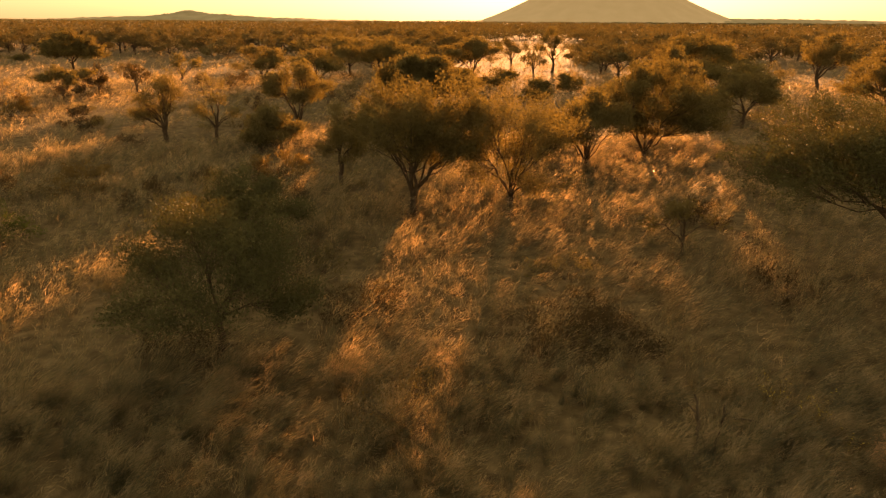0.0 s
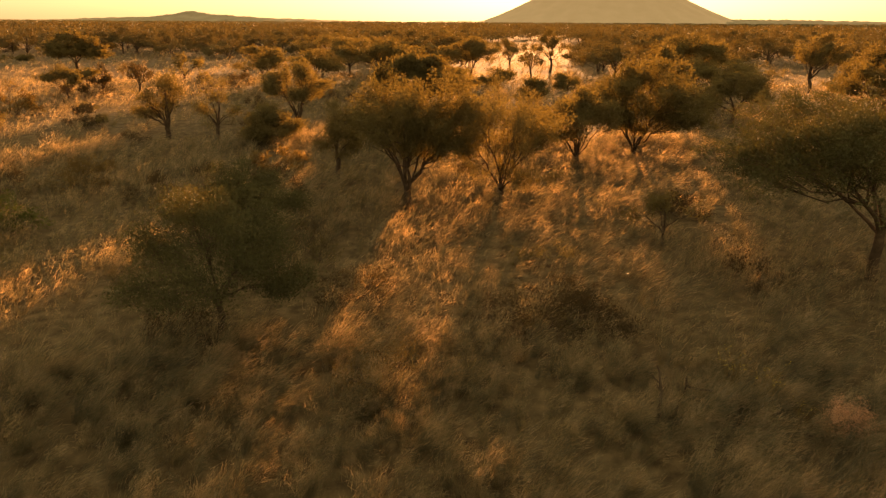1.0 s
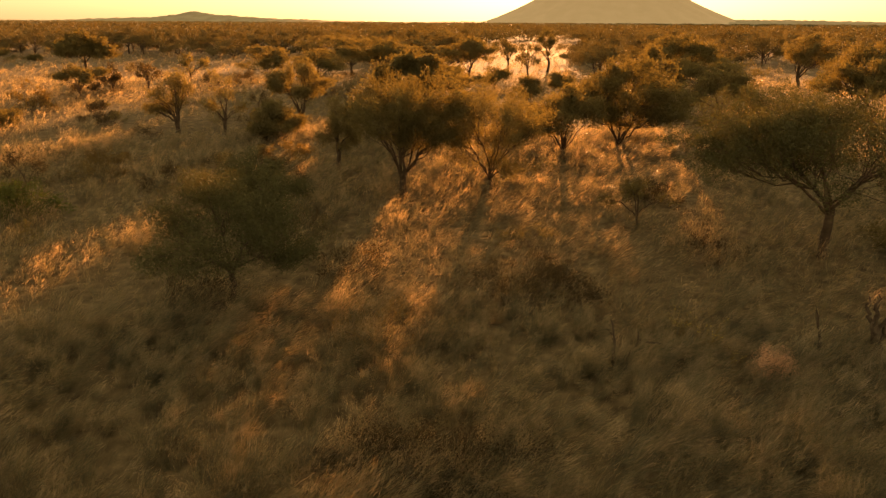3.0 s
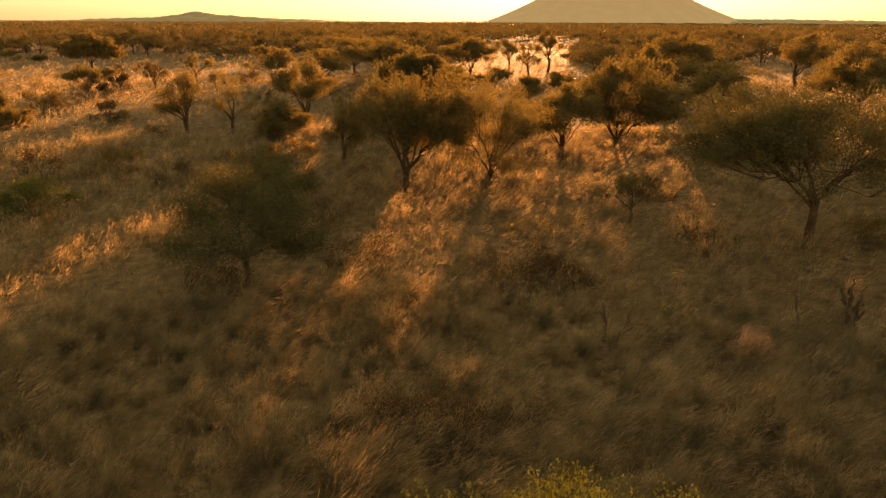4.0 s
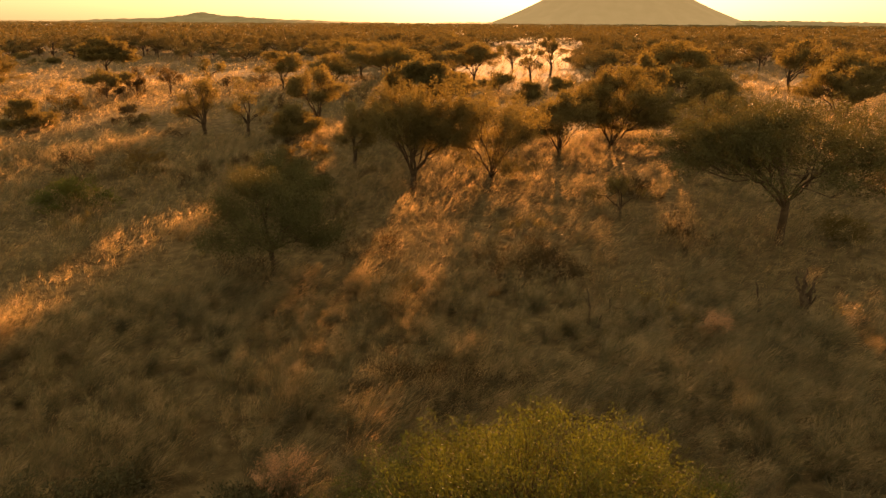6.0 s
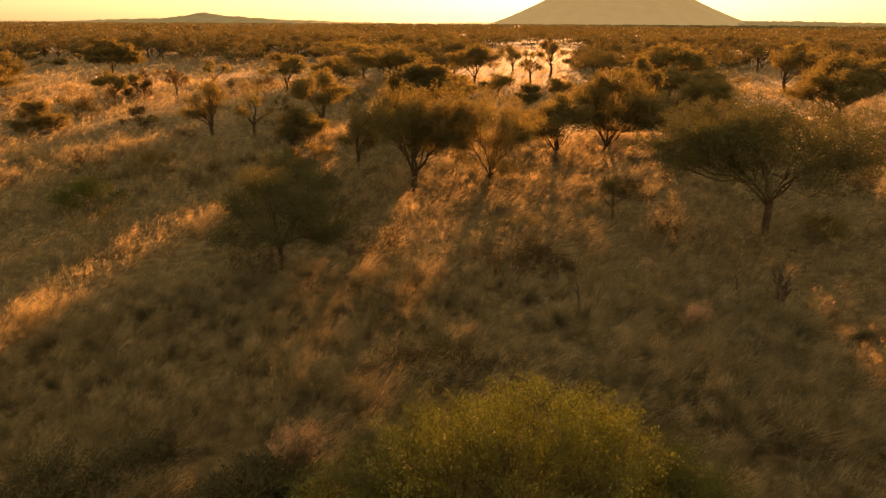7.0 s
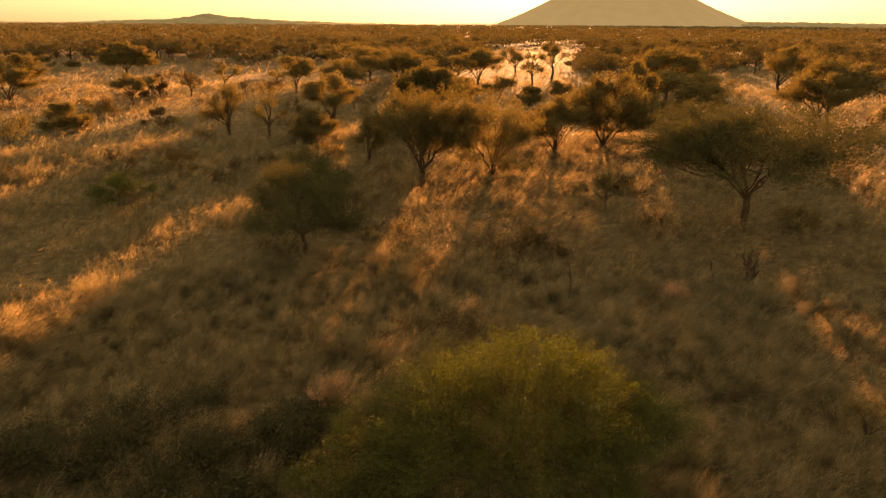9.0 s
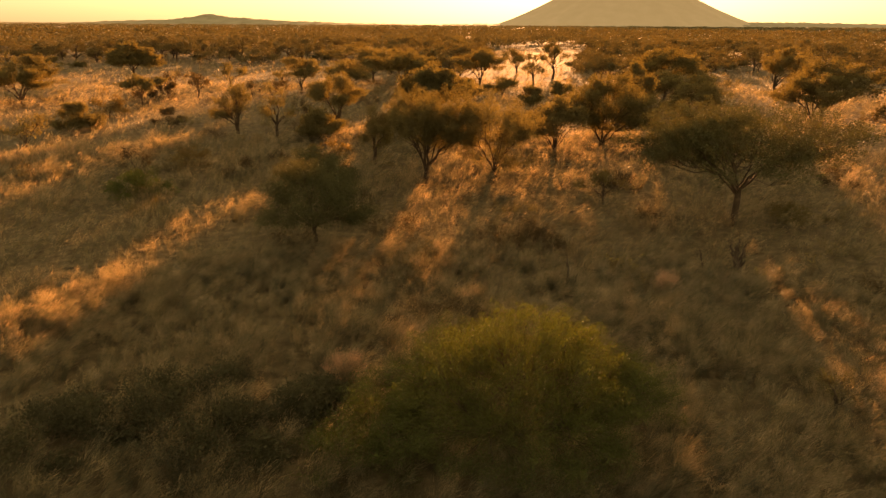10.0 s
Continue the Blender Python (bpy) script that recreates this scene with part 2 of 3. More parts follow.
        limb_meshes.append(mesh_of("limb", *join(pieces), wood or BARK, True))
    crown_mesh = None
    if leaves:
        q = np.concatenate([a for a, _ in crown])
        ax = np.concatenate([b for _, b in crown])
        ln = leaf * rng.uniform(0.6, 1.5, len(q))
        crown_mesh = mesh_of("crown", *leaflets(q, ax, ln, ln * broad * rng.uniform(0.36, 0.66, len(q)), rng), leaf_mat or LEAF)
    return trunk, limb_meshes, crown_mesh


def smooth01(u):
    u = np.clip(u, 0, 1)
    return u * u * (3 - 2 * u)


def ground_z(x, y):
    x, y = np.asarray(x, float), np.asarray(y, float)
    swell = 0.65 * smooth01((y - 20) / 25)
    ripple = 0.06 * np.sin(x * 0.31 + 1.3) * np.sin(y * 0.27 + 0.4) + 0.04 * np.sin(x * 0.83 + y * 0.57)
    return swell + ripple


def plant(name, x, y, label, category, group="", turn=0.0, **how):
    root = new(name)
    root.matrix_world = pose(x, y, float(ground_z(x, y)), 0, 0, turn)
    grow = min(2.2, max(1.0, how["w"] * how["h"] / 16))
    if how["targets"] < 300:
        how["targets"] = int(how["targets"] * grow)
    if y > 58:
        how.update(twigs=False, leaves=max(1, int(how["leaves"] * 0.75)), leaf=how["leaf"] * 1.12)
    trunk, limbs, crown = tree_meshes(**how)
    bole = part("trunk", trunk, root)
    for me in limbs:
        part("limb", me, bole)
    if crown:
        part("crown", crown, root)
    return tagged(root, label, category, group)


# ---- ground and hills ----
def graded(n, fine, far):
    s = np.linspace(-1, 1, n)
    return np.sign(s) * (fine * n / 2 * np.abs(s) + (far - fine * n / 2) * np.abs(s) ** 5)


gx, gy = np.meshgrid(graded(181, 0.55, 4600), graded(181, 0.55, 4600) + 18)
gv = np.stack([gx, gy, ground_z(gx, gy)], -1).reshape(-1, 3)
gi = (np.arange(180)[:, None] * 181 + np.arange(180)[None]).ravel()
gt = np.concatenate([np.stack([gi, gi + 1, gi + 182], 1), np.stack([gi, gi + 182, gi + 181], 1)])
tagged(new("ground", mesh_of("ground", gv, gt, SOIL, True)), "reddish sandy savanna soil strewn with dry straw", "ground", kind="structure")


def hill(name, cx, cy, rx, ry, height, rise, label, seed, nu=128, nv=30, flat=0.0, mat=None, bumpy=0.0015):
    """A hill round (cx, cy): rise gives the height (0 to 1) from its foot (0) to its middle (1)."""
    rng = np.random.default_rng(seed)
    u = np.arange(nu) * 2 * math.pi / nu
    t = np.linspace(0, 1, nv)
    ph = rng.uniform(0, 6.28, 5)
    gully = sum(a * np.sin(k * u + f) for a, k, f in zip((0.03, 0.02, 0.018, 0.012, 0.012), (3, 7, 13, 21, 34), ph))
    rad = (1 - t[:, None] * (1 - flat)) * (1 + gully[None] * (1 - 0.6 * t[:, None]))
    z = height * rise(t)[:, None] * (1 + 0.0 * rad) + rng.normal(0, bumpy, (nv, nu)) * height
    v = np.stack([cx + rx * rad * np.cos(u), cy + ry * rad * np.sin(u), np.maximum(z, 0) - 2 * (t[:, None] == 0)], -1).reshape(-1, 3)
    v = np.concatenate([v, [[cx, cy, height * rise(np.ones(1))[0]]]])
    i = (np.arange(nv - 1)[:, None] * nu + np.arange(nu)[None]).ravel()
    j = (np.arange(nv - 1)[:, None] * nu + (np.arange(nu)[None] + 1) % nu).ravel()
    last = (nv - 1) * nu + np.arange(nu)
    f = np.concatenate([np.stack([i, j, j + nu], 1), np.stack([i, j + nu, i + nu], 1),
                        np.stack([last, (nv - 1) * nu + (np.arange(nu) + 1) % nu, np.full(nu, len(v) - 1)], 1)])
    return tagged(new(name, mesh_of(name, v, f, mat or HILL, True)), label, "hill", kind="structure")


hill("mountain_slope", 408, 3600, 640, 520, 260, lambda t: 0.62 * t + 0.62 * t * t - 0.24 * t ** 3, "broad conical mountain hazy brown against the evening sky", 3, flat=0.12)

def skyline_ridge():
    """The long scrub-covered ridge on the skyline, with a knoll, a rise beside it and tree tops along its crest."""
    rng = np.random.default_rng(5)
    x = np.linspace(-3600, 3200, 1500)
    crest = 4 + 17 * smooth01((x + 2500) / 620) * (1 - smooth01((x + 1500) / 900))
    crest += 27 * np.exp(-np.abs((x + 1668) / 84) ** 1.45) + 10 * np.exp(-((x + 1520) / 150) ** 2) + 4 * np.exp(-((x + 1790) / 60) ** 2)
    crest += 13 * smooth01((x - 700) / 250) * (1 - smooth01((x - 1150) / 900)) + 4 * smooth01((x + 600) / 300)
    rough = rng.normal(0, 1, len(x))
    rough = np.convolve(rough, [0.25, 0.5, 0.25], "same") * 1.4 + np.repeat(rng.normal(0, 1, len(x) // 5), 5) * 0.7
    across = np.array([-240.0, -150, -80, -35, 0, 60, 200])
    lift = np.array([-0.3, 0.3, 0.66, 0.9, 1.0, 0.8, 0.0])
    z = (crest + np.clip(rough, -1.5, 3))[None] * lift[:, None] + rng.normal(0, 0.9, (7, len(x)))
    v = np.stack(np.broadcast_arrays(x[None], 3540 + across[:, None] - 0.00002 * x[None] ** 2, z), -1).reshape(-1, 3)
    n = len(x)
    i = (np.arange(6)[:, None] * n + np.arange(n - 1)[None]).ravel()
    f = np.concatenate([np.stack([i, i + 1, i + n + 1], 1), np.stack([i, i + n + 1, i + n], 1)])
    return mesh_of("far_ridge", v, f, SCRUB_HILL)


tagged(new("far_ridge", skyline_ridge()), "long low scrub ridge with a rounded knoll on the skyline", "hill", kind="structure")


# ---- trees and bushes of the near veld ----
NEAR = dict(targets=380, leaves=78, leaf=0.078, clump=0.19)
MID = dict(targets=200, leaves=46, leaf=0.13, clump=0.23)
LOW = dict(targets=110, leaves=34, leaf=0.155, clump=0.25)

plant("thorn_tree", 1.0, 2.5, "low domed thorn tree with fresh yellow-green leaves", "tree", seed=11, h=3.05, w=6.0, deep=0.72, shape="dome",
      targets=1500, leaves=90, leaf=0.036, clump=0.11, broad=1.0, sprays=True, leaf_mat=FRESH_LEAF, shift=(-0.05, 0.0), shoots=0.17, pad=3, tuft=0.55)
plant("thorn_bush", -1.9, 2.2, "low green bush growing against a domed thorn tree", "bush", seed=10, h=1.45, w=2.9, shape="bush",
      targets=260, leaves=50, leaf=0.05, clump=0.13, leaf_mat=FRESH_LEAF)
plant("umbrella_thorn_tree", 9.83, 20.41, "flat-topped umbrella thorn with a dark spreading crown", "tree", seed=212, h=5.1, w=8.9, shape="umbrella",
      targets=720, leaves=92, leaf=0.078, clump=0.18, leaf_mat=OLIVE_LEAF, shift=(0.0, 0), girth=0.028, tuft=0.8, pad=4)
plant("thorn_tree", -7.17, 14.91, "olive shaded thorn tree with a low feathery crown", "tree", seed=13, h=3.7, w=3.9, shape="feather", shift=(0.1, 0), girth=0.02, **{**NEAR, "targets": 460, "leaves": 66, "leaf": 0.062, "leaf_mat": OLIVE_LEAF})
plant("thorn_tree", -10.2, 22.0, "bushy shaded thorn tree behind another tree", "tree", seed=14, h=2.6, w=3.5, shape="parasol", shift=(0.9, 0), **{**NEAR, "leaves": 50, "leaf_mat": OLIVE_LEAF})
plant("thorn_tree", -4.58, 26.4, "vase-shaped thorn tree with a forked trunk", "tree", seed=15, h=5.3, w=4.3, shape="plumed", shoots=0.55, rise=0.95, shift=(0.2, 0), **{**NEAR, "targets": 560, "leaves": 84, "leaf": 0.084})
plant("thorn_tree", -8.18, 29.81, "slender dark-leaved thorn tree", "tree", seed=16, h=3.4, w=2.0, shape="thin", shift=(0.25, 0), **{**NEAR, "targets": 130})
plant("thorn_tree", -0.98, 27.4, "sparse thin-stemmed thorn tree against the sun", "tree", seed=17, h=4.7, w=4.8, shape="fan", shift=(0.0, 0), girth=0.02, shoots=0.5, rise=1.1, targets=380, leaves=66, leaf=0.082, clump=0.2)
plant("thorn_tree", 2.5, 33.5, "rounded thorn tree in the sun glare", "tree", seed=18, h=3.5, w=4.1, shape="plumed", rise=1.0, shift=(-0.2, 0), **{**MID, "leaves": 44})
plant("thorn_tree", 5.48, 36.9, "large many-stemmed thorn tree with low limbs", "tree", seed=19, h=4.6, w=6.6, shape="spread", rise=0.95, shift=(0.5, 0), targets=640, leaves=60, leaf=0.115, clump=0.23)
plant("thorn_tree", -20.4, 38.3, "gnarled thorn tree with a thick forked trunk", "tree", seed=20, h=3.7, w=3.2, shape="feather", girth=0.038, pad=16, tuft=0.9, **{**MID, "leaves": 26, "leaf": 0.11})
plant("thorn_tree", -17.3, 38.3, "twisted half-bare thorn tree", "tree", seed=21, h=3.9, w=2.5, shape="feather", girth=0.026, targets=90, leaves=14, leaf=0.13, clump=0.2, pad=14)
plant("thorn_tree", -14.0, 42.5, "rounded thorn tree at the edge of the meadow", "tree", seed=22, h=4.0, w=4.0, shape="vase", shift=(-0.1, 0.3), **{**MID, "targets": 240})
plant("thorn_bush", -13.5, 36.7, "low leafy thorn bush in dry grass", "bush", seed=23, h=2.1, w=2.8, shape="feather", **MID)
plant("thorn_bush", -18.1, 21.5, "low green thorn bush in shaded grass", "bush", seed=24, h=1.4, w=2.9, shape="bush", targets=190, leaves=22, leaf=0.1, clump=0.16, leaf_mat=FRESH_LEAF)
plant("thorn_bush", -18.9, 27.7, "low brownish scrub bush", "bush", seed=25, h=1.1, w=3.0, shape="bush", leaf_mat=DRY_LEAF, targets=170, leaves=14, leaf=0.1, clump=0.16)
plant("scrub_bush", -25.5, 23.8, "bare twiggy scrub bush", "bush", seed=26, h=1.3, w=2.4, shape="bush", targets=120, leaves=4, leaf=0.1, leaf_mat=DRY_LEAF)
plant("scrub_tree", -31.7, 31.1, "small half-bare scrub tree with crooked limbs", "tree", seed=27, h=2.5, w=2.8, shape="vase", targets=110, leaves=8, leaf=0.16)
plant("thorn_bush", -32.9, 38.2, "rounded dark thorn bush", "bush", seed=28, h=1.9, w=3.0, shape="bush", **MID)
plant("scrub_bush", -34.5, 44.7, "reddish twiggy scrub bush", "bush", seed=29, h=2.5, w=2.9, shape="bush", targets=130, leaves=10, leaf=0.16, leaf_mat=DRY_LEAF)
plant("umbrella_thorn_tree", -48.8, 52.5, "broad dark umbrella thorn at the meadow's edge", "tree", seed=30, h=4.6, w=7.4, shape="spread", rise=0.8, shift=(0.3, 0), **{**MID, "targets": 420, "leaves": 46, "leaf": 0.15})
plant("umbrella_thorn_tree", -36.9, 54.0, "small flat-topped thorn tree in the meadow", "tree", seed=231, h=2.6, w=4.0, shape="umbrella", targets=150, leaves=26, leaf=0.18, clump=0.2)
plant("umbrella_thorn_tree", -53.4, 80.5, "broad dark thorn tree behind the meadow", "tree", seed=32, h=4.9, w=7.8, shape="parasol", **{**MID, "targets": 299, "leaves": 44, "leaf": 0.2})
plant("thorn_bush", -81.6, 102.7, "round bush at the far side of the meadow", "bush", seed=33, h=2.0, w=4.7, shape="bush", **LOW)
plant("thorn_bush", -79.1, 106.5, "small round bush on the open meadow", "bush", seed=34, h=1.1, w=2.4, shape="bush", **LOW)
plant("scrub_tree", -36.3, 58.0, "thin reddish scrub tree", "tree", seed=35, h=2.5, w=2.3, shape="thin", targets=90, leaves=8, leaf=0.2, leaf_mat=BROWN_LEAF)
plant("scrub_tree", -33.4, 59.0, "thin crooked scrub tree", "tree", seed=36, h=3.0, w=2.0, shape="thin", targets=90, leaves=8, leaf=0.2, leaf_mat=BROWN_LEAF)
plant("scrub_tree", -36.4, 73.3, "vase-shaped thorn tree with bare limbs", "tree", seed=37, h=2.9, w=4.3, shape="vase", targets=120, leaves=9, leaf=0.22)
plant("scrub_tree", -31.6, 78.4, "bare spindly scrub tree", "tree", seed=38, h=2.4, w=2.7, shape="thin", targets=80, leaves=3, leaf=0.2)
plant("umbrella_thorn_tree", -10.3, 43.0, "broad umbrella thorn behind the nearer trees", "tree", seed=39, h=4.5, w=4.2, shape="umbrella", shift=(3.5, 0), **{**MID, "targets": 420, "leaves": 56, "leaf": 0.15})
plant("umbrella_thorn_tree", -7.0, 47.2, "wide umbrella thorn with a layered crown", "tree", seed=40, h=3.65, w=7.0, shape="umbrella", shift=(0.8, 0), **{**MID, "targets": 400, "leaves": 56, "leaf": 0.15})
plant("umbrella_thorn_tree", -5.5, 76.0, "flat-topped umbrella thorn before the bright clearing", "tree", seed=71, h=4.4, w=6.5, shape="umbrella", **{**MID, "targets": 240})
plant("umbrella_thorn_tree", -15.0, 74.0, "broad umbrella thorn in a row of trees", "tree", seed=72, h=4.5, w=8.4, shape="umbrella", **{**MID, "targets": 280})
plant("umbrella_thorn_tree", -21.0, 85.0, "wide low umbrella thorn at the woodland's edge", "tree", seed=73, h=4.5, w=8.8, shape="parasol", **{**MID, "targets": 280})
plant("umbrella_thorn_tree", -30.5, 110.0, "very broad dark umbrella thorn", "tree", seed=41, h=4.2, w=11.0, shape="umbrella", **LOW)
plant("umbrella_thorn_tree", -16.0, 134.0, "tall open umbrella thorn", "tree", seed=42, h=5.2, w=9.3, shape="umbrella", **LOW)
plant("umbrella_thorn_tree", -1.8, 97.6, "umbrella thorn standing in the bright clearing", "tree", seed=43, h=4.3, w=4.8, shape="umbrella", **LOW)
plant("thorn_tree", 0.8, 78.8, "slender forked tree in the bright clearing", "tree", seed=44, h=3.9, w=2.6, shape="thin", targets=70, leaves=12, leaf=0.24)
plant("thorn_tree", 3.6, 95.3, "tall forked thorn tree in the bright clearing", "tree", seed=45, h=5.4, w=4.0, shape="thin", **LOW)
plant("umbrella_thorn_tree", -2.3, 64.7, "small flat-topped thorn tree by the clearing", "tree", seed=46, h=2.2, w=3.5, shape="umbrella", **LOW)
plant("thorn_tree", 0.7, 57.0, "small ball-shaped thorn tree by the clearing", "tree", seed=47, h=1.9, w=2.4, shape="dome", **LOW)
plant("thorn_tree", 4.1, 67.0, "small bushy thorn tree by the clearing", "tree", seed=48, h=1.9, w=2.8, shape="dome", **LOW)
plant("umbrella_thorn_tree", 14.0, 54.0, "wide umbrella thorn in the dense thicket", "tree", seed=49, h=3.8, w=7.4, shape="umbrella", **{**MID, "targets": 300})
plant("umbrella_thorn_tree", 14.5, 66.0, "tall broad umbrella thorn above the thicket", "tree", seed=74, h=5.1, w=7.4, shape="umbrella", **{**MID, "targets": 280})
plant("umbrella_thorn_tree", 27.1, 70.6, "leaning forked umbrella thorn", "tree", seed=50, h=5.4, w=5.2, shape="umbrella", shift=(0.8, 0), lean=-0.3, **MID)
plant("thorn_tree", 13.4, 47.0, "rounded thorn tree among the crowded thicket", "tree", seed=60, h=3.4, w=5.0, shape="parasol", **MID)
# added tree: its shadow closes an unwanted sunlit gap in the grass
plant("thorn_tree", 9.2, 47.6, "slim upright thorn tree added to shade the grass", "tree", seed=61, h=4.7, w=2.2, shape="plumed", rise=0.9, **MID)
plant("thorn_tree", 23.0, 49.0, "rounded thorn tree at the thicket's edge", "tree", seed=51, h=4.0, w=5.4, shape="vase", **MID)
plant("umbrella_thorn_tree", 25.5, 54.0, "leaning many-limbed umbrella thorn", "tree", seed=52, h=4.7, w=7.0, shape="umbrella", shift=(0.8, 0), lean=0.4, **MID)
# two guessed thorns, added to throw shade on the meadow
plant("umbrella_thorn_tree", -18.2, 61.0, "umbrella thorn guessed in to shade the meadow", "tree", seed=58, h=3.9, w=4.8, shape="umbrella", **MID)
plant("umbrella_thorn_tree", -25.6, 68.0, "spreading umbrella thorn guessed in behind scrub for shade", "tree", seed=59, h=3.8, w=5.6, shape="umbrella", **MID)
plant("thorn_bush", 12.2, 21.4, "low dark bush beside the umbrella thorn", "bush", seed=53, h=1.0, w=1.8, shape="bush", targets=150, leaves=18, leaf=0.09, clump=0.14)
plant("scrub_bush", 0.52, 16.2, "low dark twiggy scrub in the grass", "bush", seed=54, h=1.0, w=3.6, shape="bush", targets=300, leaves=36, leaf=0.05, clump=0.14, leaf_mat=BROWN_LEAF)
plant("scrub_bush", -2.6, 12.3, "thin shrub with dry reddish leaves", "bush", seed=55, h=1.4, w=2.1, shape="bush", targets=120, leaves=6, leaf=0.06, leaf_mat=DRY_LEAF)
for i, (sx, sy, sh, sw) in enumerate(((-11.4, 31.4, 1.1, 2.6), (-14.7, 38.6, 1.2, 2.4), (-27.2, 41.2, 1.2, 2.6), (-15.0, 26.1, 0.9, 2.0),
                                      (-4.4, 17.4, 0.9, 2.2), (-7.4, 18.6, 0.8, 1.8), (5.6, 26.1, 0.9, 1.8), (17.2, 28.7, 1.0, 2.2), (-38.0, 57.0, 1.3, 3.0), (-29.0, 70.0, 1.3, 3.4))):
    # the first two take the brighter leaf so that they look sunlit
    plant("scrub_bush", sx, sy, "low twiggy scrub bush in dry grass", "bush", "scrub bushes", seed=110 + i, h=sh, w=sw, shape="bush",
          targets=110, leaves=14, leaf=0.085 if sy < 30 else 0.13, clump=0.14, leaf_mat=DRY_LEAF if i < 2 else BROWN_LEAF)
plant("scrub_bush", -0.85, 8.1, "low reddish-brown scrub patch in shade", "bush", seed=130, h=0.85, w=3.5, shape="bush", deep=0.6, targets=320, leaves=40, leaf=0.042, clump=0.12, leaf_mat=BROWN_LEAF)
for i, (sx, sy, sh, sw) in enumerate(((-6.8, 2.9, 0.85, 3.2), (-4.9, 1.5, 0.75, 2.6), (-8.4, 1.2, 0.75, 2.8), (-3.4, 3.3, 0.6, 1.8))):
    plant("low_bush", sx, sy, "low dark leafy bush in deep shade", "bush", "low bushes", seed=131 + i, h=sh * 1.25, w=sw * 1.15, shape="bush", targets=240, leaves=44, leaf=0.068, clump=0.13, leaf_mat=SHADE_LEAF)
plant("thorn_sapling", 4.5, 23.0, "slim thorn sapling in sunlit grass", "tree", seed=56, h=1.8, w=2.0, shape="thin", targets=80, leaves=12, leaf=0.1, clump=0.12)
plant("thorn_sapling", 7.97, 4.92, "slim dark sapling in shaded grass", "tree", seed=57, h=1.35, w=0.8, shape="thin", targets=40, leaves=10, leaf=0.06, clump=0.08)



# ---- dead wood and weeds ----
def dead_stump(x, y, h, w, seed):
    rng = np.random.default_rng(seed)
    root = new("dead_stump")
    root.matrix_world = pose(x, y, float(ground_z(x, y)))
    core = bend(np.array([0, 0, -0.1]), np.array([0.03, 0, 0.35 * h]), np.array([-0.04, 0.02, 0.74 * h]), 9, rng, 0.025)
    part("trunk", mesh_of("trunk", *tube(core, np.array([0.16, 0.13, 0.11, 0.115, 0.10, 0.11, 0.095, 0.07, 0.02]), 10), DEAD_WOOD, True), root)
    for i in range(8):
        a = i * 0.83 + rng.uniform(-0.3, 0.3)
        b = core[rng.integers(3, 8)] + [0.06 * math.cos(a), 0.06 * math.sin(a), 0]
        rise = rng.uniform(0.22, 0.46) * h
        e = np.array([b[0] + math.cos(a) * w * rng.uniform(0.05, 0.5), b[1] + math.sin(a) * w * rng.uniform(0.05, 0.5), min(b[2] + rise, h)])
        k = (b + e) / 2 + [0.04 * math.cos(a), 0.04 * math.sin(a), -0.02]
        part("prong", mesh_of("prong", *tube(bend(b, k, e, 7, rng, 0.05), np.linspace(0.05, 0.016, 7), 6), DEAD_WOOD, True), root)
    return tagged(root, "weathered dead tree stump with splintered prongs", "tree stump")


dead_stump(7.95, 13.1, 1.5, 0.5, 61)


def dead_pole(x, y, h, lean, seed, label):
    rng = np.random.default_rng(seed)
    root = new("dead_sapling")
    root.matrix_world = pose(x, y, float(ground_z(x, y)))
    stem = bend(np.array([0, 0, -0.1]), np.array([0.05 * h, 0, 0.5 * h]), np.array([lean, 0.05, h]), 8, rng, 0.015)
    part("stem", mesh_of("stem", *tube(stem, np.linspace(0.045, 0.014, 8), 7), DEAD_WOOD, True), root)
    for i in (2, 4, 5):
        out = stem[i] + np.array([rng.uniform(-0.3, 0.3), rng.uniform(-0.2, 0.2), rng.uniform(0.12, 0.3)]) * h * 0.6
        part("twig", mesh_of("twig", *tube(bend(stem[i], (stem[i] + out) / 2 + [0, 0, -0.03], out, 4, rng, 0.04), np.linspace(0.018, 0.004, 4), 5), DEAD_WOOD, True), root)
    return tagged(root, label, "dead sapling")


dead_pole(2.39, 12.3, 1.12, -0.1, 62, "tall thin dead sapling standing in the grass")
dead_pole(2.6, 12.1, 0.55, 0.12, 63, "short leaning dead stick beside a taller one")
dead_pole(2.96, 12.84, 0.68, 0.02, 64, "short broken dead sapling in the grass")
dead_pole(6.95, 13.3, 1.1, -0.18, 65, "thin curved dead stem beside a stump")

rng = np.random.default_rng(66)
fallen = new("fallen_branch")
fallen.matrix_world = pose(2.98, 12.86, float(ground_z(2.98, 12.86)))
part("bough", mesh_of("bough", *tube(bend(np.array([0, 0, 0.5]), np.array([0.8, -0.05, 0.42]), np.array([1.7, -0.15, 0.04]), 9, rng, 0.008), np.linspace(0.023, 0.012, 9), 7), DEAD_WOOD, True), fallen)
part("twig", mesh_of("twig", *tube(bend(np.array([0.9, -0.06, 0.34]), np.array([1.1, 0.0, 0.4]), np.array([1.3, 0.1, 0.5]), 4, rng, 0.03), np.linspace(0.012, 0.004, 4), 5), DEAD_WOOD, True), fallen)
tagged(fallen, "pale dead branch leaning on a broken sapling", "branch")


